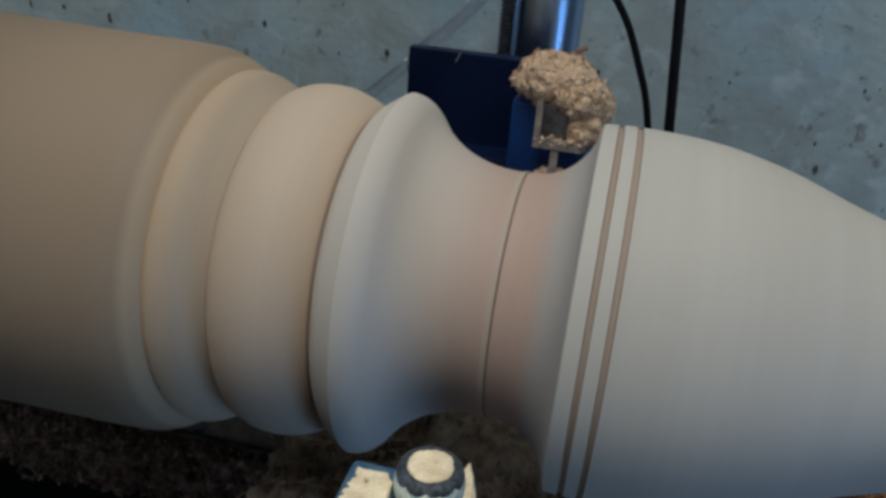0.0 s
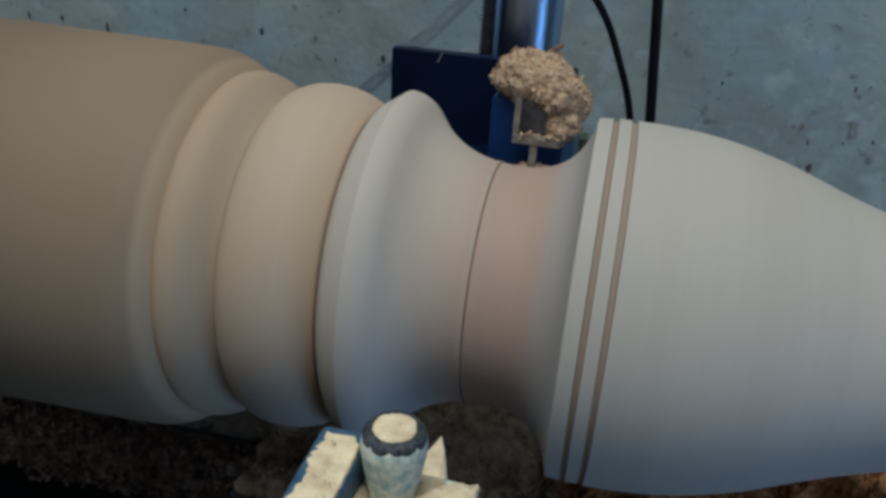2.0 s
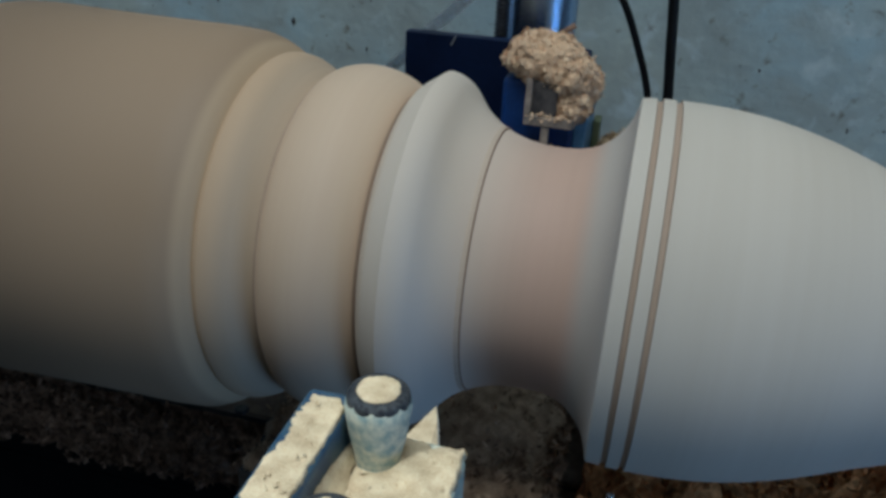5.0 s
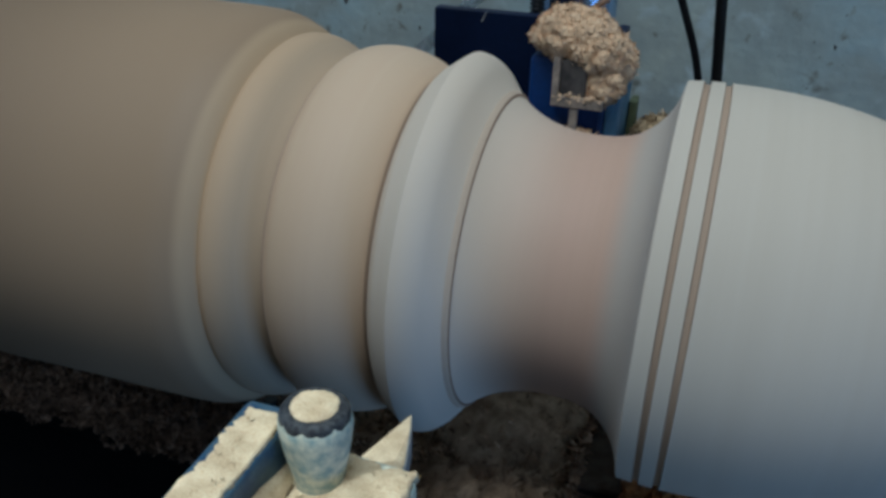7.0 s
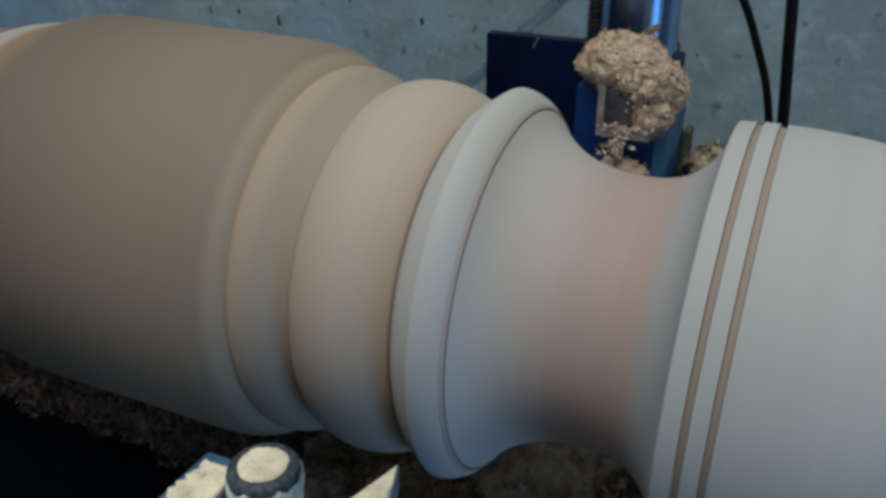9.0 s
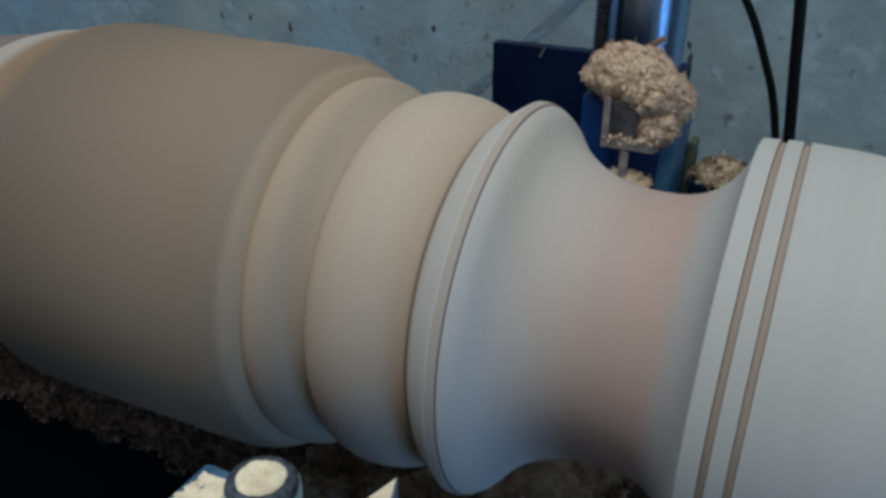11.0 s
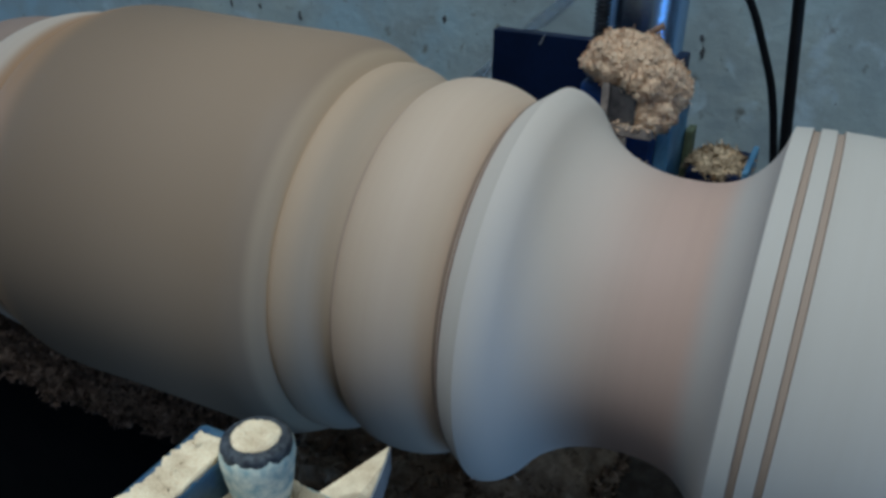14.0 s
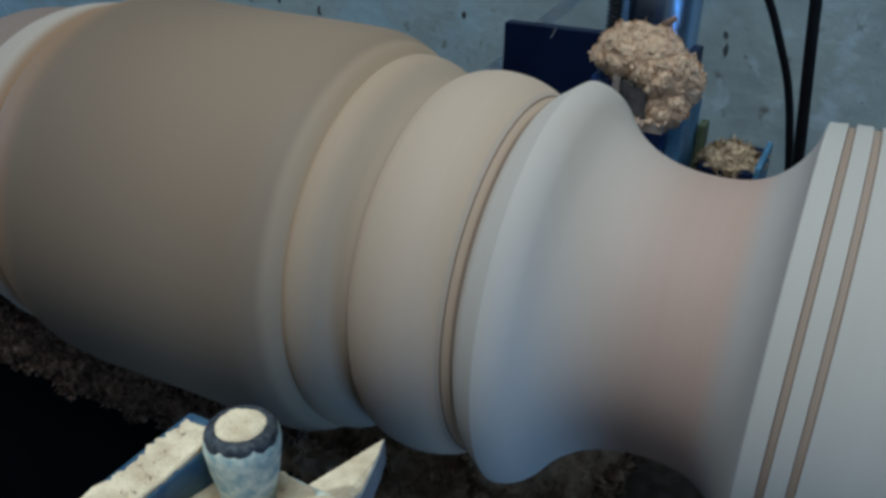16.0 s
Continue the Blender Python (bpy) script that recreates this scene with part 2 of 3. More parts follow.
def prism(points, z0, z1, bevel=0.0):
    """A plan outline carried up from z0 to z1; z1 may be a list of heights."""
    b = bmesh.new()
    tops = z1 if isinstance(z1, (list, tuple)) else [z1] * len(points)
    lo = [b.verts.new((x, y, z0)) for x, y in points]
    hi = [b.verts.new((x, y, h)) for (x, y), h in zip(points, tops)]
    b.faces.new(lo[::-1])
    b.faces.new(hi)
    for i in range(len(points)):
        j = (i + 1) % len(points)
        b.faces.new((lo[i], lo[j], hi[j], hi[i]))
    bmesh.ops.recalc_face_normals(b, faces=b.faces[:])
    if bevel:
        bmesh.ops.bevel(b, geom=b.edges[:], offset=bevel, segments=2, profile=0.5, affect="EDGES")
    return b


def turned(profile, along="X", seg=160, centre=(0, 0, 0), brown=(), steps=5, caps=True, crisp=False):
    """A body of revolution through (distance, radius) points, rounded between them; brown: spans that take the second material."""
    pts = []
    n = len(profile)
    P = [Vector(q) for q in profile]
    h = [max((b2 - a2).length, 1e-9) for a2, b2 in zip(P, P[1:])]
    tan = [(P[1] - P[0]) / h[0]]
    for i in range(1, n - 1):
        tan.append(((P[i] - P[i - 1]) / h[i - 1] * h[i] + (P[i + 1] - P[i]) / h[i] * h[i - 1]) / (h[i - 1] + h[i]))
    tan.append((P[-1] - P[-2]) / h[-1])
    for i in range(n - 1):
        for k in range(steps):
            u = k / steps
            q = (2 * u ** 3 - 3 * u ** 2 + 1) * P[i] + (u ** 3 - 2 * u ** 2 + u) * h[i] * tan[i] + (3 * u ** 2 - 2 * u ** 3) * P[i + 1] + (u ** 3 - u ** 2) * h[i] * tan[i + 1]
            pts.append((q.x, q.y))
    pts.append(profile[-1])
    b = bmesh.new()
    rows = []
    for d, r in pts:
        ring = []
        for k in range(seg):
            c, s = math.cos(2 * math.pi * k / seg), math.sin(2 * math.pi * k / seg)
            p = (d, r * c, r * s) if along == "X" else (r * c, r * s, d)
            ring.append(b.verts.new((p[0] + centre[0], p[1] + centre[1], p[2] + centre[2])))
        rows.append(ring)
    for i in range(len(rows) - 1):
        mid = (pts[i][0] + pts[i + 1][0]) / 2
        mat = 1 if any(lo <= mid <= hi for lo, hi in brown) else 0
        for k in range(seg):
            j = (k + 1) % seg
            f = b.faces.new((rows[i][k], rows[i][j], rows[i + 1][j], rows[i + 1][k]))
            f.smooth, f.material_index = True, mat
    if caps:
        b.faces.new(rows[0][::-1])
        b.faces.new(rows[-1])
    bmesh.ops.recalc_face_normals(b, faces=b.faces[:])
    for i, ring in enumerate(rows):
        if crisp or (caps and i in (0, len(rows) - 1)):
            for k in range(seg):
                b.edges.get((ring[k], ring[(k + 1) % seg])).smooth = False
    return b


def tube(points, radius, seg=14, sub=6):
    """A round tube along a rounded line."""
    P = [Vector(p) for p in points]
    line = []
    for i in range(len(P) - 1):
        p0, p1, p2, p3 = P[max(i - 1, 0)], P[i], P[i + 1], P[min(i + 2, len(P) - 1)]
        for k in range(sub):
            u = k / sub
            line.append(0.5 * ((2 * p1) + (p2 - p0) * u + (2 * p0 - 5 * p1 + 4 * p2 - p3) * u * u + (3 * p1 - p0 - 3 * p2 + p3) * u ** 3))
    line.append(P[-1])
    b = bmesh.new()
    rows = []
    for i, p in enumerate(line):
        d = (line[min(i + 1, len(line) - 1)] - line[max(i - 1, 0)]).normalized()
        side = d.cross(Vector((0, 1, 0.01))).normalized()
        up = side.cross(d)
        rows.append([b.verts.new(p + radius * (math.cos(2 * math.pi * k / seg) * side + math.sin(2 * math.pi * k / seg) * up)) for k in range(seg)])
    for a, c in zip(rows, rows[1:]):
        for k in range(seg):
            b.faces.new((a[k], a[(k + 1) % seg], c[(k + 1) % seg], c[k])).smooth = True
    b.faces.new(rows[0][::-1])
    b.faces.new(rows[-1])
    bmesh.ops.recalc_face_normals(b, faces=b.faces[:])
    return b


def heap(centre, radii, rough, seed, sub=4):
    """A lumpy mound: a displaced ball."""
    b = bmesh.new()
    bmesh.ops.create_icosphere(b, subdivisions=sub, radius=1)
    for v in b.verts:
        d = v.co.normalized()
        k = 1 + rough * noise.noise(d * 2.2 + Vector((seed, 0, 0))) + rough * 0.6 * noise.noise(d * 6 + Vector((0, seed, 0))) + rough * 0.3 * noise.noise(d * 15)
        v.co = Vector(centre) + Vector((d.x * radii[0], d.y * radii[1], d.z * radii[2])) * k
    for f in b.faces:
        f.smooth = True
    return b


def flakes(spots, length, width, rng, flat=0.0):
    """Curled shavings at (place, normal) spots, as vertices and faces."""
    vs, fs = [], []
    for p, nrm in spots:
        d = Vector((rng.uniform(-1, 1), rng.uniform(-1, 1), rng.uniform(-1, 1)))
        d = d + nrm * rng.uniform(-0.5, 0.5)
        d = (d - nrm * d.dot(nrm) * flat).normalized()
        s = d.cross(nrm + Vector((0.01, 0.02, 0.03)))
        s.normalize()
        up = s.cross(d)
        L, w, curl = length * rng.uniform(0.4, 1.3), width * rng.uniform(0.4, 1.2), rng.uniform(-0.9, 0.9)
        base = len(vs)
        for k in range(4):
            u = (k / 3 - 0.5) * L
            c = p + d * u + up * (curl * (u * u) / L * 2)
            tw = s * w * (0.5 if k in (1, 2) else 0.25) + up * w * 0.2 * rng.uniform(-1, 1)
            vs.extend([c - tw, c + tw])
        for k in range(3):
            i = base + 2 * k
            fs.append((i, i + 1, i + 3, i + 2))
    return vs, fs


def flake_mesh(name, spots, length, width, seed, mat, parent=None, label="", flat=0.0):
    vs, fs = flakes(spots, length, width, random.Random(seed), flat)
    me = bpy.data.meshes.new(name)
    me.from_pydata(vs, [], fs)
    me.materials.append(mat)
    ob = new(name, me)
    ob.parent = parent
    return tagged(ob, label=label)


def heap_spots(centre, radii, rough, seed, n, lift=1.02):
    rng = random.Random(seed * 7 + 1)
    out = []
    for _ in range(n):
        d = Vector((rng.gauss(0, 1), rng.gauss(0, 1), rng.gauss(0, 1))).normalized()
        k = 1 + rough * noise.noise(d * 2.2 + Vector((seed, 0, 0))) + rough * 0.6 * noise.noise(d * 6 + Vector((0, seed, 0)))
        k *= rng.uniform(0.97, lift + 0.04)
        out.append((Vector(centre) + Vector((d.x * radii[0], d.y * radii[1], d.z * radii[2])) * k, d))
    return out


def sheet(x0, x1, y0, y1, z, nx, ny, amp, seed, drop=0.0, ragged=0.0):
    """A lumpy layer with a skirt, lying on a level top; ragged: how far its left and far edges are worn back."""
    b = bmesh.new()
    g = []
    for j in range(ny + 1):
        row = []
        for i in range(nx + 1):
            x, y = x0 + (x1 - x0) * i / nx, y0 + (y1 - y0) * j / ny
            edge = min(i, nx - i, j, ny - j)
            if ragged:
                x += ragged * (1 - i / nx) * max(0, 0.2 + noise.noise(Vector((3, y * 60, seed))) + 0.5 * noise.noise(Vector((5, y * 700, seed))))
                y -= 1.5 * ragged * (j / ny) ** 6 * max(0, 0.2 + noise.noise(Vector((x * 300, 9, seed))))
            h = amp * (0.6 + noise.noise(Vector((x * 40, y * 40, seed))) + 0.5 * noise.noise(Vector((x * 130, y * 130, seed))))
            wob = 0.4 * amp * (noise.noise(Vector((x * 200, y * 200, seed + 5))) + 0.7 * noise.noise(Vector((x * 600, y * 600, seed + 7))))
            row.append(b.verts.new((x + wob, y + wob, z + (max(h, 0.15 * amp) if edge > 0 else -drop))))
        g.append(row)
    for j in range(ny):
        for i in range(nx):
            b.faces.new((g[j][i], g[j][i + 1], g[j + 1][i + 1], g[j + 1][i])).smooth = True
    rim = [e for e in b.edges if e.is_boundary]
    bmesh.ops.contextual_create(b, geom=rim)
    bmesh.ops.recalc_face_normals(b, faces=b.faces[:])
    return b


# ---- the shop ----
def shop():
    wall = tagged(link("wall_back", box(-3.2, 2.35, 0.770, 0.91, -0.95, 1.9), concrete), "grey stained plaster shop wall with dark chips", "wall", kind="structure")
    rng = random.Random(4)
    marks = [(-0.788, -0.081, 0.010), (-0.527, -0.060, 0.007), (-0.867, -0.073, 0.007), (-0.927, -0.075, 0.008), (-0.153, -0.065, 0.010), (-0.156, -0.048, 0.008), (0.306, -0.052, 0.004), (-0.336, -0.081, 0.008), (0.275, -0.165, 0.008), (0.265, -0.13, 0.004), (-0.41, -0.09, 0.004), (0.345, -0.12, 0.004), (0.14, -0.063, 0.004), (-0.65, -0.04, 0.004)]
    marks += [(rng.uniform(-1.1, 0.45), rng.uniform(-0.32, 0.02), rng.uniform(0.001, 0.0024)) for _ in range(22)]
    for x, z, r in marks:
        b = bmesh.new()
        k = 11
        lo, hi = [], []
        for i in range(k):
            a, q = 2 * math.pi * i / k, r * rng.uniform(0.45, 1.1)
            lo.append(b.verts.new((x + q * 0.5 * math.cos(a), 0.771, z + q * math.sin(a))))
            hi.append(b.verts.new((x + q * 0.44 * math.cos(a), 0.7685, z + q * 0.9 * math.sin(a))))
        b.faces.new(hi[::-1])
        for i in range(k):
            b.faces.new((lo[i], lo[(i + 1) % k], hi[(i + 1) % k], hi[i]))
        bmesh.ops.recalc_face_normals(b, faces=b.faces[:])
        part("chipped_spot", b, spot_mat, wall)
    tagged(link("floor", box(-3.2, 2.35, -2.6, 0.770, -1.05, -0.95), concrete_dark), "dark concrete shop floor", "floor", kind="structure")
    b = box(-3.34, -3.2, -2.6, -0.75, -0.95, 1.9)
    box(-3.34, -3.2, 0.25, 0.91, -0.95, 1.9, bm=b)
    box(-3.34, -3.2, -0.75, 0.25, 1.15, 1.9, bm=b)
    tagged(link("wall_left", b, shop_paint), "plain grey shop side wall with a doorway", "wall", kind="structure")
    b = box(2.35, 2.5, -2.6, -1.30, -0.95, 1.9)
    box(2.35, 2.5, -0.30, 0.91, -0.95, 1.9, bm=b)
    box(2.35, 2.5, -1.30, -0.30, 1.0, 1.9, bm=b)
    tagged(link("wall_right", b, shop_paint), "plain grey shop side wall with a doorway", "wall", kind="structure")
    b = box(-3.2, 0.55, -2.6, -2.45, -0.95, 1.9)
    box(0.85, 2.5, -2.6, -2.45, -0.95, 1.9, bm=b)
    box(0.55, 0.85, -2.6, -2.45, 1.15, 1.9, bm=b)
    tagged(link("wall_front", b, shop_paint), "plain grey shop wall with a narrow doorway", "wall", kind="structure")
    # unseen ceiling, its small open pane cut to shape the sun's patch; the wide roof light is frosted
    b = box(-3.2, 2.5, -2.6, -1.75, 1.9, 2.0)
    box(-3.2, -0.75, -1.75, 0.91, 1.9, 2.0, bm=b)
    box(-0.75, -0.15, -1.247, 0.91, 1.9, 2.0, bm=b)
    box(-0.15, 2.5, -1.75, 0.91, 1.9, 2.0, bm=b)
    tagged(link("ceiling", b, shop_paint), "unseen plain grey ceiling, its small open pane cut to aim the sun", "ceiling", kind="structure")
    # unseen pane, added under the closed ceiling to stand for the overhead source
    tagged(link("added_roof_pane", box(-0.89, 0.65, -1.00, -0.16, 1.86, 1.898), frosted), "frosted white pane added out of view above the overhead lamp", "roof light", kind="structure")


shop()


# ---- the lathe bed ----
def bed():
    ob = thing("lathe_bed", "grimy cast iron lathe bed rail covered in old shavings", "lathe bed", place=(0, 0, -0.95))
    up = Vector((0, 0, 0.95))

    def moved(b):
        bmesh.ops.translate(b, verts=b.verts[:], vec=up)
        return b
    part("rear_rail", moved(box(-1.3, 1.1, 0.035, 0.16, -0.236, -0.165, 0.004)), iron, ob)
    part("rail_cap", moved(box(-1.3, 0.10, 0.030, 0.158, -0.1648, -0.161, 0.0012)), rail_dust, ob, "dusty worn rail top")
    for x in (-0.462, -0.362, -0.317, -0.274, -0.230):
        part("bolt", moved(turned([(-0.1612, 0.0046), (-0.1592, 0.0046), (-0.1588, 0.0040)], "Z", 16, (x, 0.031, 0), steps=1)), steel_dark, ob)
    part("pin_post", moved(box(0.0122, 0.0182, -0.0405, -0.0325, -0.779, -0.110, 0.001)), shade_black, ob)
    part("pin", moved(turned([(-0.1105, 0.0022), (-0.1050, 0.0022), (-0.1028, 0.0020), (-0.1020, 0.0011)], "Z", 20, (0.0150, -0.0365, 0), steps=3)), pin_steel, ob, "small bright steel pin")
    part("rail_web", moved(box(-1.3, 1.1, 0.075, 0.15, -0.301, -0.2362)), shade_black, ob)
    part("front_rail", moved(box(-1.3, 0.3, -0.34, -0.20, -0.42, -0.30, 0.004)), shade_black, ob)
    part("web", moved(box(-1.3, 1.1, 0.075, 0.14, -0.80, -0.302)), shade_black, ob)
    part("tray", moved(box(-1.3, 1.1, -0.34, 0.049, -0.80, -0.78)), shade_black, ob)
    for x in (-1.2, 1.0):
        part("bed_foot", moved(box(x - 0.1, x + 0.1, -0.30, 0.14, -0.95, -0.802, 0.006)), shade_black, ob)
    return ob


bed()


def rail_front(x, z):
    """How far the matted shavings stand out from the rail's front face."""
    p = Vector((x * 34, z * 60, 2))
    return 0.006 + 0.008 * noise.noise(p) + 0.006 * noise.noise(p * 2.7) + 0.003 * noise.noise(p * 7)


def rail_shavings():
    rng = random.Random(11)
    b = bmesh.new()
    nx, nz = 520, 26
    g = []
    for i in range(nx + 1):
        x = -0.75 + 0.77 * i / nx
        low = -0.236 + 0.020 * noise.noise(Vector((x * 30, 0, 2)))
        top = -0.172 + 0.006 * noise.noise(Vector((x * 45, 3, 2)))
        col = []
        for k in range(nz + 1):
            z = low + (top - low) * k / nz
            out = rail_front(x, z) * math.sin(math.pi * min(1, 0.08 + k / nz)) ** 0.5 if k < nz else -0.004
            col.append(b.verts.new((x, 0.034 - max(out, -0.002), z)))
        g.append(col)
    for i in range(nx):
        for k in range(nz):
            b.faces.new((g[i][k], g[i + 1][k], g[i + 1][k + 1], g[i][k + 1])).smooth = True
    tagged(link("shavings_on_rail", b, chip_matted), "matted clumps of dark brown shavings on the rail", "wood shavings", kind="stuff")
    spots = []
    for _ in range(9000):
        x = rng.uniform(-0.75, 0.02)
        if rng.random() < 0.85:
            z = rng.uniform(-0.236 + 0.022 * noise.noise(Vector((x * 30, 0, 2))), -0.174 + 0.008 * noise.noise(Vector((x * 45, 3, 2))))
            y = 0.034 - max(rail_front(x, z), 0) - rng.uniform(-0.001, 0.002)
            n = Vector((0, -1, 0.3))
        else:
            y, z = rng.uniform(0.018, 0.034), -0.180 + rng.uniform(0, 0.008)
            n = Vector((0, -0.3, 1))
        spots.append((Vector((x, y, z)), n))
    fl = flake_mesh("shavings_on_rail", spots, 0.0065, 0.0030, 5, chip_rail, flat=0.5)
    tagged(fl, "loose dark brown shavings caught on the rail", "wood shavings", kind="stuff")
    # the fresher brown heap under the belly
    b = sheet(0.0, 0.6, -0.03, 0.13, -0.165, 150, 40, 0.03, 8, 0.012)
    tagged(link("brown_shavings", b, chip_brown), "heap of brown shavings under the turned belly", "wood shavings", kind="stuff")
    spots = []
    for _ in range(6000):
        x, y = rng.uniform(0.0, 0.45), rng.uniform(-0.03, 0.12)
        h = 0.03 * (0.6 + noise.noise(Vector((x * 40, y * 40, 8))))
        spots.append((Vector((x, y, -0.162 + max(h, 0.004) + rng.uniform(-0.002, 0.004))), Vector((0, -0.3, 1))))
    tagged(flake_mesh("brown_shavings", spots, 0.010, 0.004, 6, chip_brown), "loose brown curled shavings under the belly", "wood shavings", kind="stuff")


rail_shavings()


# ---- the turned spindle ----
BODY = [(-0.352, 0.0955), (-0.346, 0.0984), (-0.338, 0.1012), (-0.330, 0.1031), (-0.318, 0.1039), (-0.290, 0.1032), (-0.2566, 0.1024), (-0.228, 0.1020), (-0.202, 0.1013), (-0.193, 0.1004), (-0.187, 0.0983), (-0.182, 0.0954), (-0.1766, 0.0904)]
RING = [(-0.1766, 0.0904), (-0.1752, 0.0914), (-0.1722, 0.0916), (-0.1680, 0.0908), (-0.1640, 0.0891), (-0.1602, 0.0867), (-0.1566, 0.0842), (-0.1536, 0.0822), (-0.1518, 0.0812)]
BEAD = [(-0.1518, 0.0812), (-0.1505, 0.0832), (-0.1475, 0.0860), (-0.142, 0.0885), (-0.135, 0.0896), (-0.127, 0.0892), (-0.119, 0.0872), (-0.112, 0.0837), (-0.1078, 0.0798), (-0.1062, 0.0768)]
CREST = [(-0.1062, 0.0768), (-0.1050, 0.0802), (-0.1022, 0.0840), (-0.0977, 0.0873), (-0.0925, 0.0908)]
COVE = [(-0.0925, 0.0908), (-0.0895, 0.0901), (-0.0862, 0.0885), (-0.0828, 0.0857), (-0.0795, 0.0813), (-0.0755, 0.0762), (-0.0695, 0.0708), (-0.062, 0.0661), (-0.053, 0.0627), (-0.044, 0.0609), (-0.034, 0.0604), (-0.025, 0.0610), (-0.017, 0.0634), (-0.010, 0.0684), (-0.0045, 0.0755), (-0.0015, 0.0828), (-0.0005, 0.0872)]
BELLY = [(0.0188, 0.0889), (0.032, 0.0884), (0.0476, 0.0870), (0.0600, 0.0850), (0.0735, 0.0818), (0.0870, 0.0778), (0.0998, 0.0731), (0.1130, 0.0680), (0.1272, 0.0631), (0.145, 0.0578), (0.17, 0.0525), (0.21, 0.0470), (0.26, 0.0440), (0.34, 0.0430)]


def spindle():
    ob = thing("turned_spindle", "large pale beech spindle spinning in the lathe", "wood turning")
    part("tail", turned([(-0.62, 0.058), (-0.47, 0.064), (-0.452, 0.072), (-0.434, 0.083), (-0.416, 0.0890), (-0.402, 0.0885), (-0.395, 0.085)], steps=4), wood_tail, ob)
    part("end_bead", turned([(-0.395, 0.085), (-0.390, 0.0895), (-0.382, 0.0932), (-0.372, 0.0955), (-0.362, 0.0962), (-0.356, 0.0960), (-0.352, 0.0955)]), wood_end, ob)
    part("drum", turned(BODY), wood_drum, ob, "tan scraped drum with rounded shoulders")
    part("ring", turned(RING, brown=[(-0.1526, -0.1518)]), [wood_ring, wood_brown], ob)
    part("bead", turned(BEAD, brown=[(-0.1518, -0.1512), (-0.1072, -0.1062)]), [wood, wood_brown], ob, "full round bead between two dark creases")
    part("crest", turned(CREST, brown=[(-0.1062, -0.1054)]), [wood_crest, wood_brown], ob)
    part("cove", turned(COVE), wood_pink, ob, "pinkish freshly cut hollow neck")
    # the collar with its two brown grooves
    col = [(-0.0005, 0.0872), (0.0, 0.0882), (0.0064, 0.0887), (0.0068, 0.0874), (0.0088, 0.0874), (0.0092, 0.0888), (0.0148, 0.0889), (0.0152, 0.0876), (0.0172, 0.0876), (0.0176, 0.0890), (0.0188, 0.0889)]
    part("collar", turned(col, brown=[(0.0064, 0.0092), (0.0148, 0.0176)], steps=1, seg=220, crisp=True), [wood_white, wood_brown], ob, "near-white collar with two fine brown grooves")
    part("belly", turned(BELLY), wood_white, ob, "near-white sanded swelling belly")
    part("shaft", turned([(0.34, 0.043), (0.5, 0.045), (0.7, 0.050)], steps=2), wood_white, ob)
    return ob


SPINDLE = spindle()


def surface(x):
    """The cut profile's radius and slope at x."""
    prof = BEAD + CREST[1:] + COVE[1:]
    r = np.interp([x - 0.001, x, x + 0.001], [p[0] for p in prof], [p[1] for p in prof])
    return r[1], (r[2] - r[0]) / 0.002


ARCS = 64


def cut_lip():
    ob = thing("cut_lip", "thin raised lip of uncut wood ahead of the cutter", "wood turning")
    out = []
    w = 2 * math.pi * 0.094 / ARCS * 0.56
    b = bmesh.new()
    # local x along the axis, y round the spindle, z outwards
    sec = [(0.0006, -0.0005), (0.0, 0.0004), (-0.0006, 0.0005), (-0.002, 0.0003), (-0.004, -0.0003), (-0.004, -0.003)]
    ends = []
    for y, sink in ((-w, 0.0001), (0, 0), (w, 0.0001)):
        ends.append([b.verts.new((x, y, z - sink)) for x, z in sec])
    for a, c in zip(ends, ends[1:]):
        for k in range(len(sec) - 1):
            f = b.faces.new((a[k], a[k + 1], c[k + 1], c[k]))
            f.material_index = 1 if k < 2 else 0
    b.faces.new(ends[0])
    b.faces.new(ends[-1][::-1])
    bmesh.ops.recalc_face_normals(b, faces=b.faces[:])
    first = part("lip_arc", b, [wood_lip, wood_line], ob)
    out.append(first)
    for _ in range(ARCS - 1):
        o = first.copy()
        scene.collection.objects.link(o)
        out.append(o)
    return ob, out


LIP, LIP_ARCS = cut_lip()


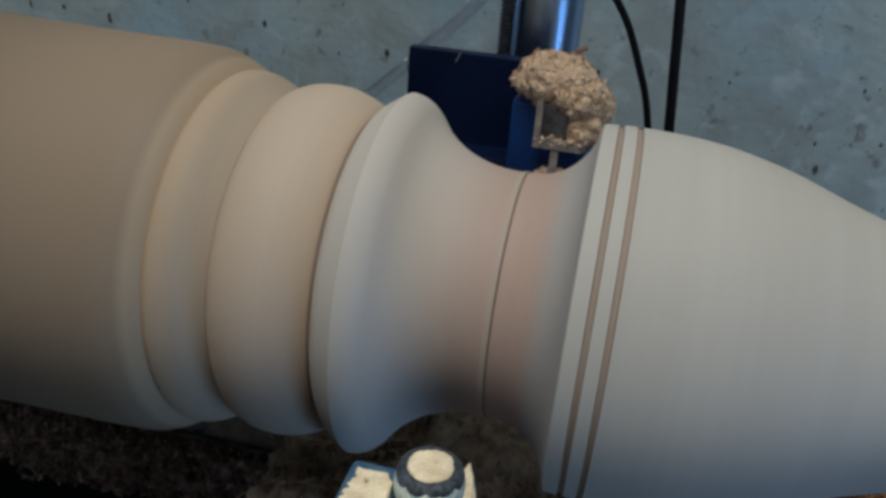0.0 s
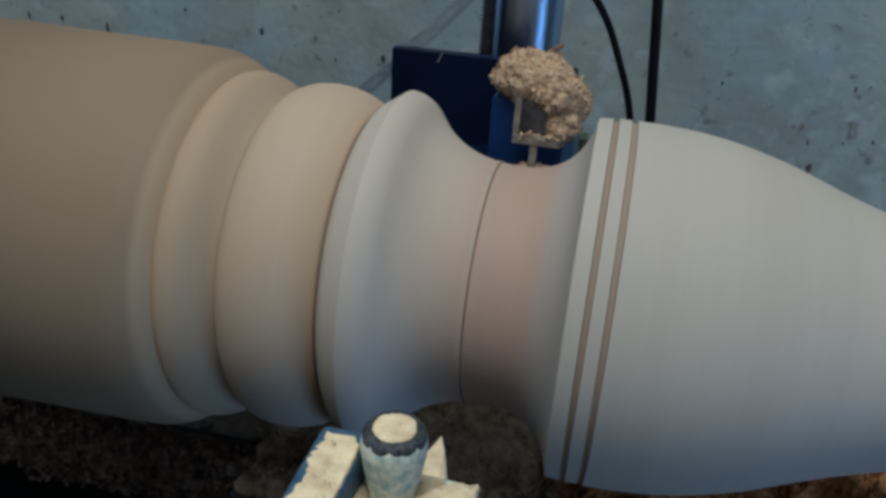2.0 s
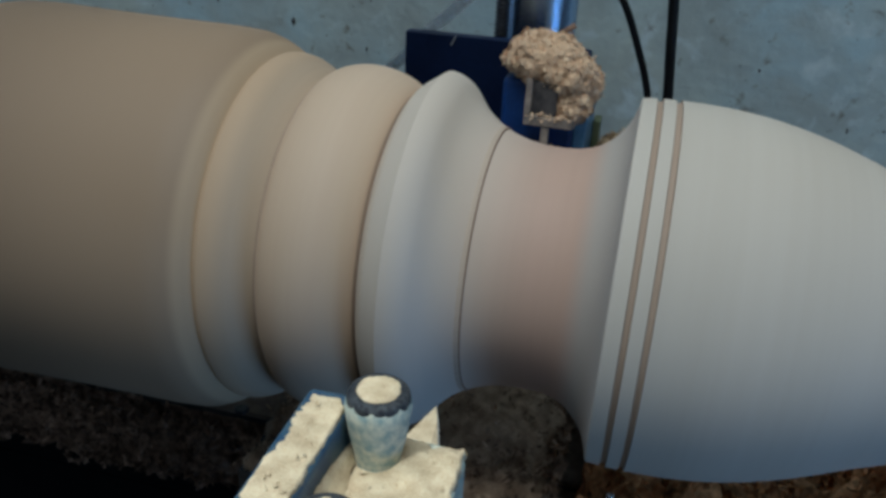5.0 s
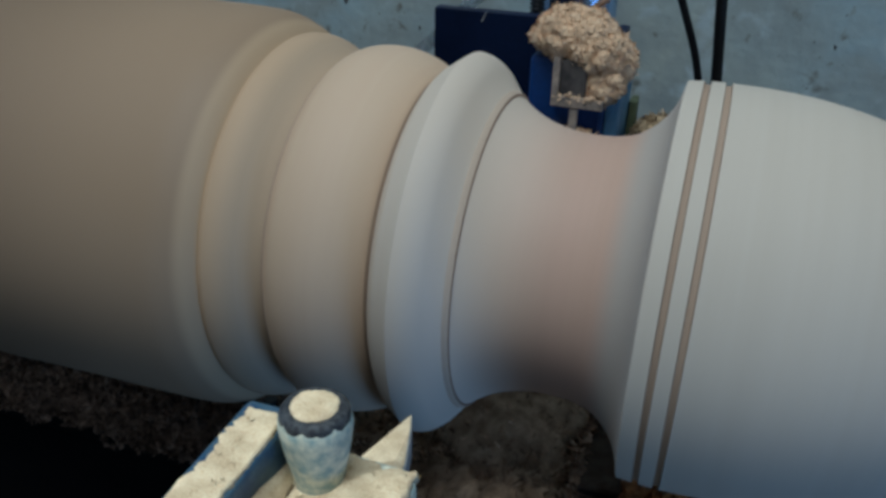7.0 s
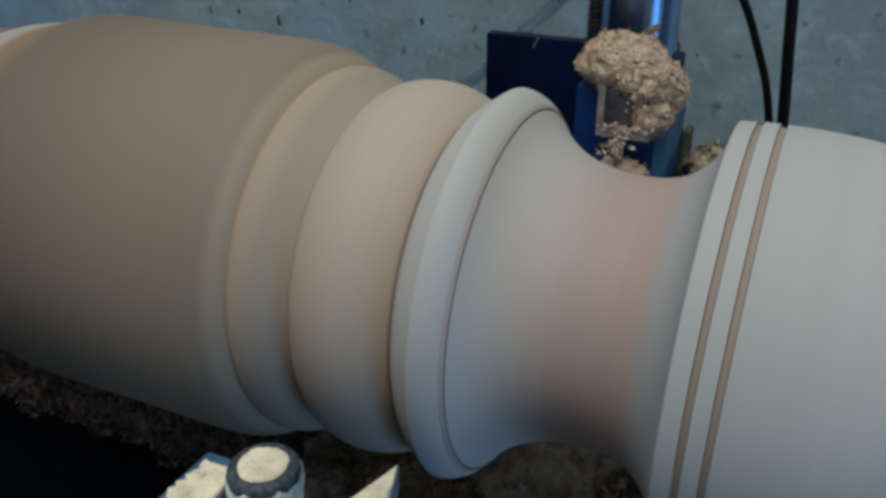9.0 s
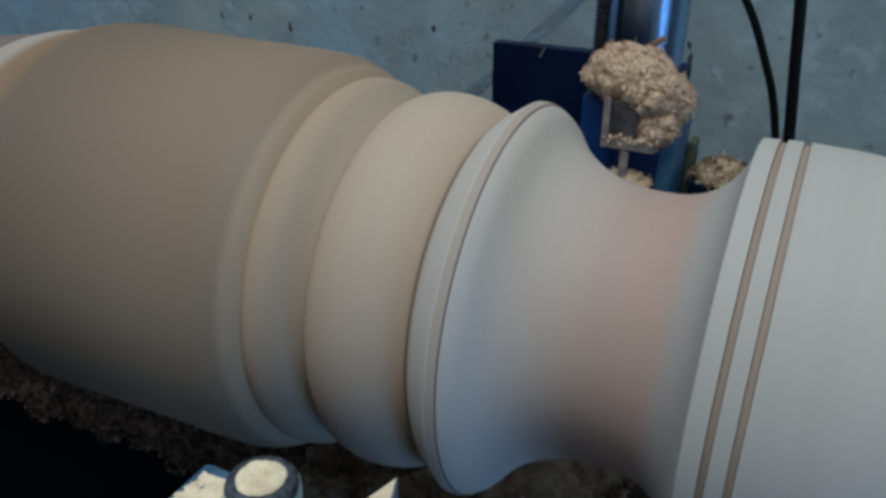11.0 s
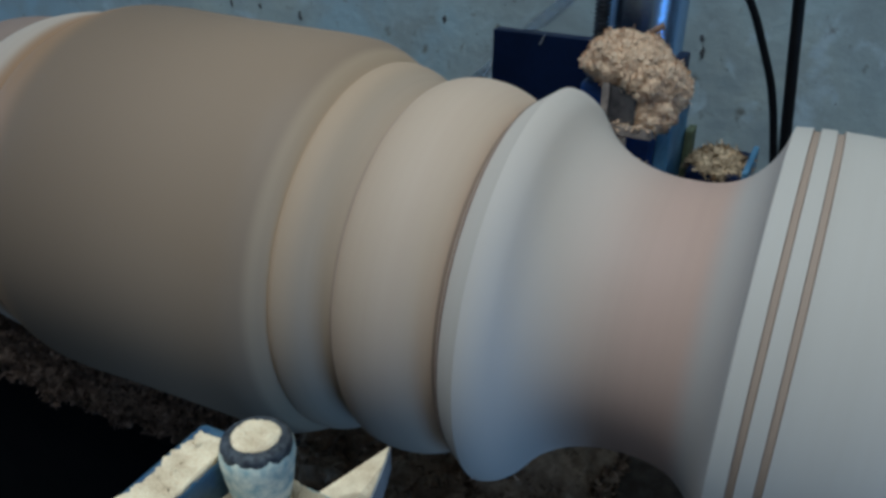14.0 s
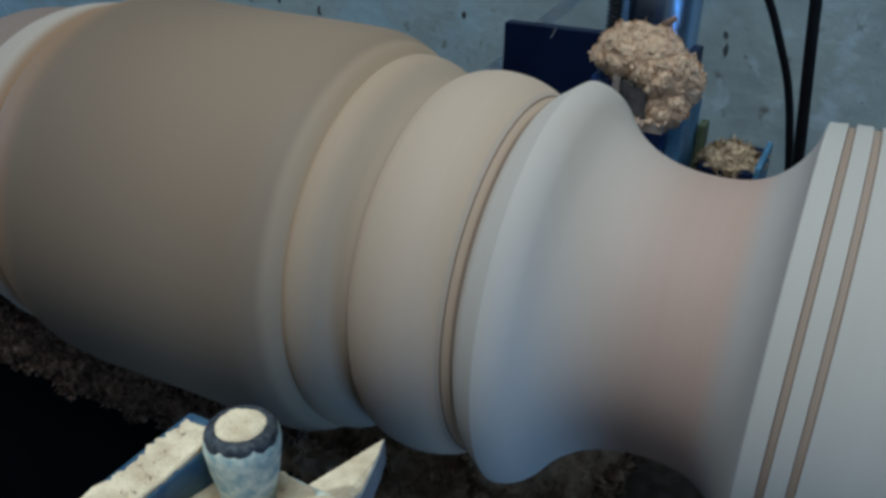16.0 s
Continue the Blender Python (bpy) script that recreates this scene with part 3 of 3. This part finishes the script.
# ---- the carriage and what rides on it ----
def saddle():
    ob = thing("lathe_saddle", "dark iron lathe saddle caked with grey sawdust", "lathe carriage", place=(0, 0, -0.14))
    up = Vector((0, 0, 0.14))

    def moved(b):
        bmesh.ops.translate(b, verts=b.verts[:], vec=up)
        return b
    part("plate", moved(box(-0.165, 0.012, -0.04, 0.42, -0.162, -0.142, 0.003)), iron, ob)
    part("apron", moved(box(-0.150, 0.010, -0.34, -0.041, -0.30, -0.163, 0.004)), shade_black, ob)
    part("slide", moved(box(-0.045, 0.0, -0.34, -0.18, -0.168, -0.064, 0.003)), shade_black, ob)
    part("sawdust", moved(sheet(-0.162, 0.010, -0.038, 0.20, -0.142, 90, 120, 0.012, 21, 0.002)), dust_dark, ob, "packed grey sawdust layer")
    rng = random.Random(31)
    spots = []
    for _ in range(2600):
        x, y = rng.uniform(-0.165, 0.012), rng.uniform(-0.038, 0.18)
        h = 0.012 * (0.6 + noise.noise(Vector((x * 40, y * 40, 21))))
        spots.append((Vector((x, y, 0.0 + max(h, 0.002))), Vector((0, -0.2, 1))))
    flake_mesh("chip", spots, 0.006, 0.0013, 9, chip_grey, ob)
    c, q = (-0.035, 0.045, -0.150), (0.048, 0.060, 0.036)
    b = heap(c, q, 0.16, 17)
    part("mound", moved(b), dust_dark, ob, "rounded mound of packed brown-grey sawdust")
    flake_mesh("chip", [(p + up, n) for p, n in heap_spots(c, q, 0.16, 17, 1500) if p.z > -0.14], 0.006, 0.0016, 18, chip_grey, ob)
    # crumbled edge
    spots = [(Vector((0.012 + rng.uniform(-0.004, 0.004), rng.uniform(-0.03, 0.16), rng.uniform(-0.02, 0.008))), Vector((1, 0, 0))) for _ in range(700)]
    flake_mesh("crumb", spots, 0.008, 0.004, 10, chip_grey, ob)
    return ob


def front_tool():
    ob = thing("front_tool_post", "blue front tool post caked with pale sawdust", "tool post", place=(-0.02, -0.22, -0.062))
    back = Vector((0.02, 0.22, 0.062))

    def moved(b):
        bmesh.ops.translate(b, verts=b.verts[:], vec=back)
        return b
    block = part("block", moved(prism([(-0.0334, -0.1795), (-0.0060, -0.1805), (-0.0020, -0.1845), (-0.0012, -0.33), (-0.0334, -0.33)], -0.062, 0.033, 0.0012)), blue_dusty, ob)
    part("clamp_bar", moved(box(-0.0474, -0.0336, -0.33, -0.1870, -0.062, 0.0500, 0.002, 3)), [blue_worn], ob, "blue clamp bar")
    # sawdust lying on the bar and the block
    part("bar_sawdust", moved(sheet(-0.0464, -0.0342, -0.328, -0.1895, 0.0498, 22, 220, 0.0012, 2, 0.0004, 0.0040)), dust, ob, "pale sawdust on the bar")
    part("block_sawdust", moved(sheet(-0.0332, -0.0020, -0.328, -0.1803, 0.0328, 44, 150, 0.0030, 6, 0.0006, 0.0015)), dust, ob, "pale sawdust on the block")
    # sawdust packed into the corner between the bar and the block
    drift = bmesh.new()
    last = None
    for i in range(61):
        y = -0.328 + 0.140 * i / 60
        h = 0.0415 - 0.006 * max(0, i - 52) / 8 + 0.0014 * noise.noise(Vector((y * 90, 4, 1))) + 0.0007 * noise.noise(Vector((y * 400, 4, 1)))
        w = -0.0290 - 0.004 * max(0, i - 52) / 8 + 0.0012 * noise.noise(Vector((y * 120, 8, 1)))
        row = [drift.verts.new(p) for p in ((-0.0334, y, 0.0335), (-0.0334, y, h), (-0.0316, y, 0.55 * h + 0.45 * 0.0355), (w, y, 0.0345))]
        if last:
            for a in range(3):
                drift.faces.new((last[a], last[a + 1], row[a + 1], row[a])).smooth = True
        last = row
    bmesh.ops.recalc_face_normals(drift, faces=drift.faces[:])
    part("corner_sawdust", moved(drift), dust, ob, "pale sawdust packed beside the bar")
    # socket head screws, barrel shaped under the rim
    def lower(b):
        bmesh.ops.translate(b, verts=b.verts[:], vec=back - Vector((0, 0, 0.0016)))
        return b
    for cx, cy, k in ((-0.0254, -0.1922, 0.95), (-0.0215, -0.2385, 0.97)):
        c = (cx, cy, 0)
        screw = part("cap_screw", lower(turned([(0.030, 0.0056 * k), (0.036, 0.0064 * k), (0.044, 0.0079 * k), (0.050, 0.0089 * k), (0.0555, 0.0092 * k), (0.0576, 0.0090 * k), (0.0587, 0.0081 * k), (0.0589, 0.0068 * k), (0.0588, 0.0058 * k)], "Z", 40, c, steps=3)), [black_oxide], ob, "dark socket head screw dusted pale")
        skirt = turned([(0.0335, 0.0063 * k), (0.038, 0.0070 * k), (0.044, 0.0082 * k), (0.0500, 0.0092 * k), (0.0558, 0.00945 * k), (0.0567, 0.0091 * k)], "Z", 48, c, steps=3, caps=False)
        for v in skirt.verts:
            v.co.z += 0.0014 * noise.noise(Vector((v.co.x * 450, v.co.y * 450, 0))) if v.co.z > 0.0548 else 0
        part("dusty_side", lower(skirt), blue_dusty, screw)
        b = turned([(0.0586, 0.0060), (0.0592, 0.0058), (0.0597, 0.0046), (0.0598, 0.0020)], "Z", 32, c, steps=2)
        for v in b.verts:
            v.co += Vector((0.3, 0.3, 0.5)) * 0.0014 * noise.noise(v.co * 700)
        part("socket_sawdust", lower(b), dust, screw, "pale sawdust filling the socket")
    # pointed blade
    blade = prism([(-0.0241, -0.1322), (-0.0212, -0.1400), (-0.0163, -0.1570), (-0.0150, -0.23), (-0.0340, -0.23), (-0.0322, -0.165)], -0.0020, [0.0078, 0.0082, 0.0095, 0.02, 0.02, 0.0105], 0.0003)
    bl = part("blade", moved(blade), blade_steel, ob, "pointed steel blade powdered with sawdust")
    top = prism([(-0.0241, -0.1332), (-0.0216, -0.1405), (-0.0169, -0.1570), (-0.0160, -0.1815), (-0.0330, -0.1815), (-0.0315, -0.165)], 0.0070, [0.0082, 0.0086, 0.0101, 0.0165, 0.0165, 0.0112])
    part("blade_sawdust", moved(top), dust, bl)
    rng = random.Random(14)
    spots = []
    for _ in range(320):
        if rng.random() < 0.7:
            p = Vector((rng.uniform(-0.031, -0.004), rng.uniform(-0.27, -0.185), 0.0350))
        else:
            p = Vector((rng.uniform(-0.0425, -0.0362), rng.uniform(-0.27, -0.196), 0.0510))
        spots.append((p + back + Vector((0, 0, rng.uniform(-0.002, 0.0015))), Vector((0, 0, 1))))
    flake_mesh("loose_dust", spots, 0.0016, 0.0009, 15, dust, ob)
    return ob


def back_tool():
    ob = thing("rear_tool_post", "blue rear tool post with a square cutter", "tool post", place=(-0.03, 0.20, -0.142))
    back = Vector((0.03, -0.20, 0.142))

    def moved(b):
        bmesh.ops.translate(b, verts=b.verts[:], vec=back)
        return b
    part("post", moved(box(-0.0660, -0.0148, 0.182, 0.236, -0.142, 0.0455, 0.003)), blue, ob)
    # the post's right face in paler blue: light falling on it, put into the colour
    part("post_lit_side", moved(prism([(-0.0146, 0.186), (-0.0060, 0.190), (-0.0046, 0.236), (-0.0146, 0.236)], -0.142, [0.038, 0.037, 0.030, 0.031], 0.001)), blue_pale, ob)
    part("guard_strip", moved(box(-0.0043, 0.0010, 0.230, 0.246, -0.142, 0.0080, 0.001)), chip_olive, ob)
    sh = part("tool_shank", moved(box(-0.0478, -0.0140, 0.169, 0.1815, 0.0178, 0.0248, 0.0008)), steel_dusty, ob, "square steel cutter holder coated in dust")
    part("shank_side", moved(box(-0.0478, -0.0434, 0.169, 0.1815, 0.0249, 0.0500, 0.0008)), steel_dusty, sh)
    part("dark_insert", moved(prism([(-0.0432, 0.1705), (-0.0262, 0.1705), (-0.0250, 0.1815), (-0.0432, 0.1815)], 0.0250, 0.0480, 0.001)), insert_steel, sh, "dark square cutter body")
    part("cutter", moved(box(-0.0352, -0.0300, 0.170, 0.1735, -0.03, 0.0177, 0.0005)), steel_dusty, ob, "thin bright cutting blade")
    c, r = (-0.031, 0.177, -0.006), (0.015, 0.008, 0.0085)
    part("chip_drift", moved(heap(c, r, 0.25, 23, 4)), chip_pale, ob, "small drift of pale chips under the cutter")
    flake_mesh("chip", [(p + back, n) for p, n in heap_spots(c, r, 0.25, 23, 500)], 0.0045, 0.0018, 24, chip_pale, ob, flat=0.7)
    rng = random.Random(41)
    spots = [(Vector((rng.uniform(-0.047, -0.016), rng.uniform(0.168, 0.174), 0.0252 + rng.uniform(-0.003, 0.002))) + back, Vector((0, -0.4, 1))) for _ in range(110)]
    flake_mesh("chip", spots, 0.0036, 0.0016, 25, chip_pale, ob, flat=0.6)
    plate = part("backing_plate", moved(box(-0.1640, -0.0615, 0.268, 0.280, -0.142, 0.0515, 0.0008)), navy, ob, "flat navy steel plate")
    scratch = prism([(-0.1266, 0.2672), (-0.1257, 0.2672), (-0.1257, 0.2679), (-0.1266, 0.2679)], 0.0440, 0.0517)
    for v in scratch.verts:
        v.co.x += (v.co.z - 0.0425) * 0.45
    part("scratch", moved(scratch), blade_steel, plate, "bare scratch at the plate's top edge")
    part("stop_block", moved(box(-0.0205, -0.0135, 0.2365, 0.262, -0.142, 0.0530, 0.001)), navy, ob)
    part("arm", moved(box(-0.12, -0.025, 0.2365, 0.2675, -0.142, -0.02, 0.002)), navy, ob)
    return ob


def chip_clump():
    ob = thing("chip_clump", "ragged clump of pale wood chips on the rear tool post", "wood chips", place=(-0.03, 0.195, 0.0455))
    back = Vector((0.03, -0.195, -0.0455))
    lumps = [((-0.0420, 0.193, 0.0590), (0.0250, 0.024, 0.0172), 3, 2000), ((-0.0170, 0.197, 0.0420), (0.0160, 0.022, 0.0180), 7, 1500),
             ((-0.0175, 0.182, 0.0320), (0.0130, 0.012, 0.0130), 5, 900), ((-0.0320, 0.192, 0.0570), (0.0205, 0.022, 0.0172), 12, 900),
             ((-0.0235, 0.190, 0.0500), (0.0200, 0.022, 0.0165), 15, 1300), ((-0.0085, 0.200, 0.0430), (0.0095, 0.014, 0.0085), 19, 500)]
    for c, r, s, n in lumps:
        b = heap(c, r, 0.22, s, 5)
        bmesh.ops.translate(b, verts=b.verts[:], vec=back)
        part("lump", b, chip_pale, ob)
        spots = [(p + back, q) for p, q in heap_spots(c, r, 0.22, s, int(n * 1.7), 0.98)]
        flake_mesh("chip", spots, 0.0042, 0.0017, s + 40, chip_pale, ob, flat=0.93)
    # a few longer dark splinters standing out at the top
    rng = random.Random(8)
    spots = [(Vector((-0.039 + rng.uniform(-0.018, 0.016), 0.196 + rng.uniform(-0.01, 0.012), 0.0745 + rng.uniform(-0.006, 0.003))) + back, Vector((0, 0, 1))) for _ in range(26)]
    spots += [(Vector((-0.0160 + rng.uniform(-0.010, 0.008), 0.180 + rng.uniform(-0.003, 0.003), 0.052 + rng.uniform(-0.010, 0.010))) + back, Vector((0.2, -1, 0.2))) for _ in range(18)]
    flake_mesh("splinter", spots, 0.0085, 0.0016, 61, chip_grey, ob, "brown splinters")
    # the twig of bark standing at the top, and the knob of chips beside the plate
    twig = tube([tuple(Vector(p) + back) for p in ((-0.034, 0.210, 0.072), (-0.028, 0.210, 0.0765), (-0.0235, 0.210, 0.0795))], 0.0020, 8)
    part("bark_twig", twig, chip_rail, ob, "short brown bark sliver")
    return ob


def ledge():
    ob = thing("chip_ledge", "small iron ledge heaped with pale chips", "machine ledge", place=(0.02, 0.22, -0.142))
    back = Vector((-0.02, -0.22, 0.142))
    b = box(0.0035, 0.0385, 0.205, 0.26, -0.142, -0.010, 0.002)
    bmesh.ops.translate(b, verts=b.verts[:], vec=back)
    part("bracket", b, navy, ob)
    c, r = (0.0205, 0.228, -0.011), (0.0190, 0.023, 0.0078)
    b = heap(c, r, 0.25, 9, 3)
    bmesh.ops.translate(b, verts=b.verts[:], vec=back)
    part("chip_mound", b, chip_mixed, ob)
    flake_mesh("chip", [(p + back, n) for p, n in heap_spots(c, r, 0.25, 9, 600)], 0.0075, 0.0020, 77, chip_mixed, ob)
    b = box(0.0387, 0.0425, 0.204, 0.26, -0.142, -0.005, 0.001)
    bmesh.ops.translate(b, verts=b.verts[:], vec=back)
    part("end_plate", b, blue_pale, ob)
    return ob


def column():
    ob = thing("chrome_column", "polished chrome column beside a threaded rod", "machine column", place=(-0.077, 0.37, -0.142))
    back = Vector((0.077, -0.37, 0.142))

    def moved(b):
        bmesh.ops.translate(b, verts=b.verts[:], vec=back)
        return b
    part("column", moved(turned([(-0.142, 0.034), (0.0, 0.034), (0.9, 0.034)], "Z", 64, (-0.073, 0.372, 0), steps=1)), chrome, ob)
    pr = []
    z = -0.142
    while z < 0.40:
        pr += [(z, 0.0042), (z + 0.0013, 0.0066), (z + 0.0023, 0.0066)]
        z += 0.0036
    part("threaded_rod", moved(turned(pr, "Z", 14, (-0.0985, 0.335, 0), steps=1)), steel_dark, ob, "dark oily threaded rod")
    part("foot", moved(box(-0.115, -0.04, 0.325, 0.41, -0.142, -0.12, 0.003)), navy, ob)
    return ob


def cable(points, radius, label):
    ob = thing("cable", label, "cable", place=points[-1])
    b = tube([tuple(Vector(p) - Vector(points[-1])) for p in points], radius)
    part("sheath", b, rubber, ob)
    return ob


def hose():
    pts = [(-0.30, 0.40, -0.141), (-0.270, 0.40, -0.065), (-0.2330, 0.40, -0.0271), (-0.2047, 0.40, -0.0009), (-0.1797, 0.40, 0.0266), (-0.1640, 0.40, 0.0400), (-0.1352, 0.40, 0.0703), (-0.075, 0.41, 0.14), (0.02, 0.42, 0.26)]
    ob = thing("clear_hose", "clear glossy plastic air hose", "hose", place=pts[0])
    part("tubing", tube([tuple(Vector(p) - Vector(pts[0])) for p in pts], 0.0062, 16), clear, ob)
    return ob


CARRIED = [saddle(), front_tool(), back_tool(), chip_clump(), ledge(), column(),
           cable([(0.017, 0.38, 0.30), (0.0405, 0.38, 0.0806), (0.0450, 0.38, 0.036), (0.0500, 0.38, -0.0114), (0.063, 0.38, -0.141)], 0.0047, "thick black cable hanging behind the spindle"),
           cable([(-0.11, 0.465, 0.160), (-0.048, 0.465, 0.108), (-0.0082, 0.465, 0.0633), (0.0158, 0.465, 0.0142), (0.0335, 0.465, -0.038), (0.052, 0.465, -0.141)], 0.0037, "thin black cable bending down behind the spindle"),
           hose()]

def falling_chips():
    """Small clots of chips that drop from the clump past the cutter."""
    out = []
    for k in range(7):
        rng = random.Random(90 + k)
        spots = []
        for _ in range(70):
            d = Vector((rng.gauss(0, 0.0042), rng.gauss(0, 0.0030), rng.gauss(0, 0.0055)))
            spots.append((d, d.normalized()))
        ob = flake_mesh("falling_chips", spots, 0.0034, 0.0018, 95 + k, chip_pale)
        tagged(ob, "loose clot of pale wood chips dropping past the cutter", "wood chips", "falling chips", kind="stuff")
        out.append(ob)
    return out


FALLING = falling_chips()

# ---- what moves ----
FEED = [(0, 0.0000), (2, -0.0121), (4, -0.0242), (6.5, -0.0378), (8, -0.0452), (9.5, -0.0501), (12, -0.0598), (14, -0.0701), (16, -0.0783)]


def feed(t):
    return float(np.interp(t, [a for a, _ in FEED], [b for _, b in FEED]))


def motions():
    for ob in CARRIED:
        x, y, z = ob.location
        walk(ob, [(t, pose(x + s, y, z)) for t, s in FEED])
    # each clot leaves the clump, swirls before the cutter and comes to rest on the saddle
    for k, ob in enumerate(FALLING):
        start = 7.2 + 0.4 * k
        side = 0.004 * math.sin(2.4 * k)
        stops = [(0, -0.022, 0.188, 0.040), (start, -0.022, 0.188, 0.040), (start + 0.4, -0.030 + side, 0.165, 0.024),
                 (start + 0.8, -0.034 - side, 0.163, 0.008), (start + 1.1, -0.036 + side, 0.162, -0.030), (start + 1.4, -0.036 + 2 * side, 0.160, -0.134), (16, -0.036 + 2 * side, 0.160, -0.134)]
        times = sorted({t for t, *_ in stops} | {t for t, _ in FEED if abs(t - start - 0.7) > 0.75})
        rows = []
        for t in times:
            x, y, z = (float(np.interp(t, [q[0] for q in stops], [q[a] for q in stops])) for a in (1, 2, 3))
            rows.append((t, pose(x + feed(t), y, z, 60 * math.sin(3 * t), 0, 50 * math.sin(2 * t + k))))
        walk(ob, rows)
    walk(SPINDLE, [(k / 10, pose(0, 0, 0, -80 * k % 360, 0, 0)) for k in range(161)])
    for i, ob in enumerate(LIP_ARCS):
        turn = 360 * i / ARCS
        rows = []
        for k in range(33):
            x = max(-0.032 + feed(k / 2), -0.1095)
            r, slope = surface(x)
            rows.append((k / 2, pose(0, 0, 0, turn, 0, 0) @ pose(x, 0, r, 0, -math.degrees(math.atan(slope)), 0)))
        walk(ob, rows)


motions()
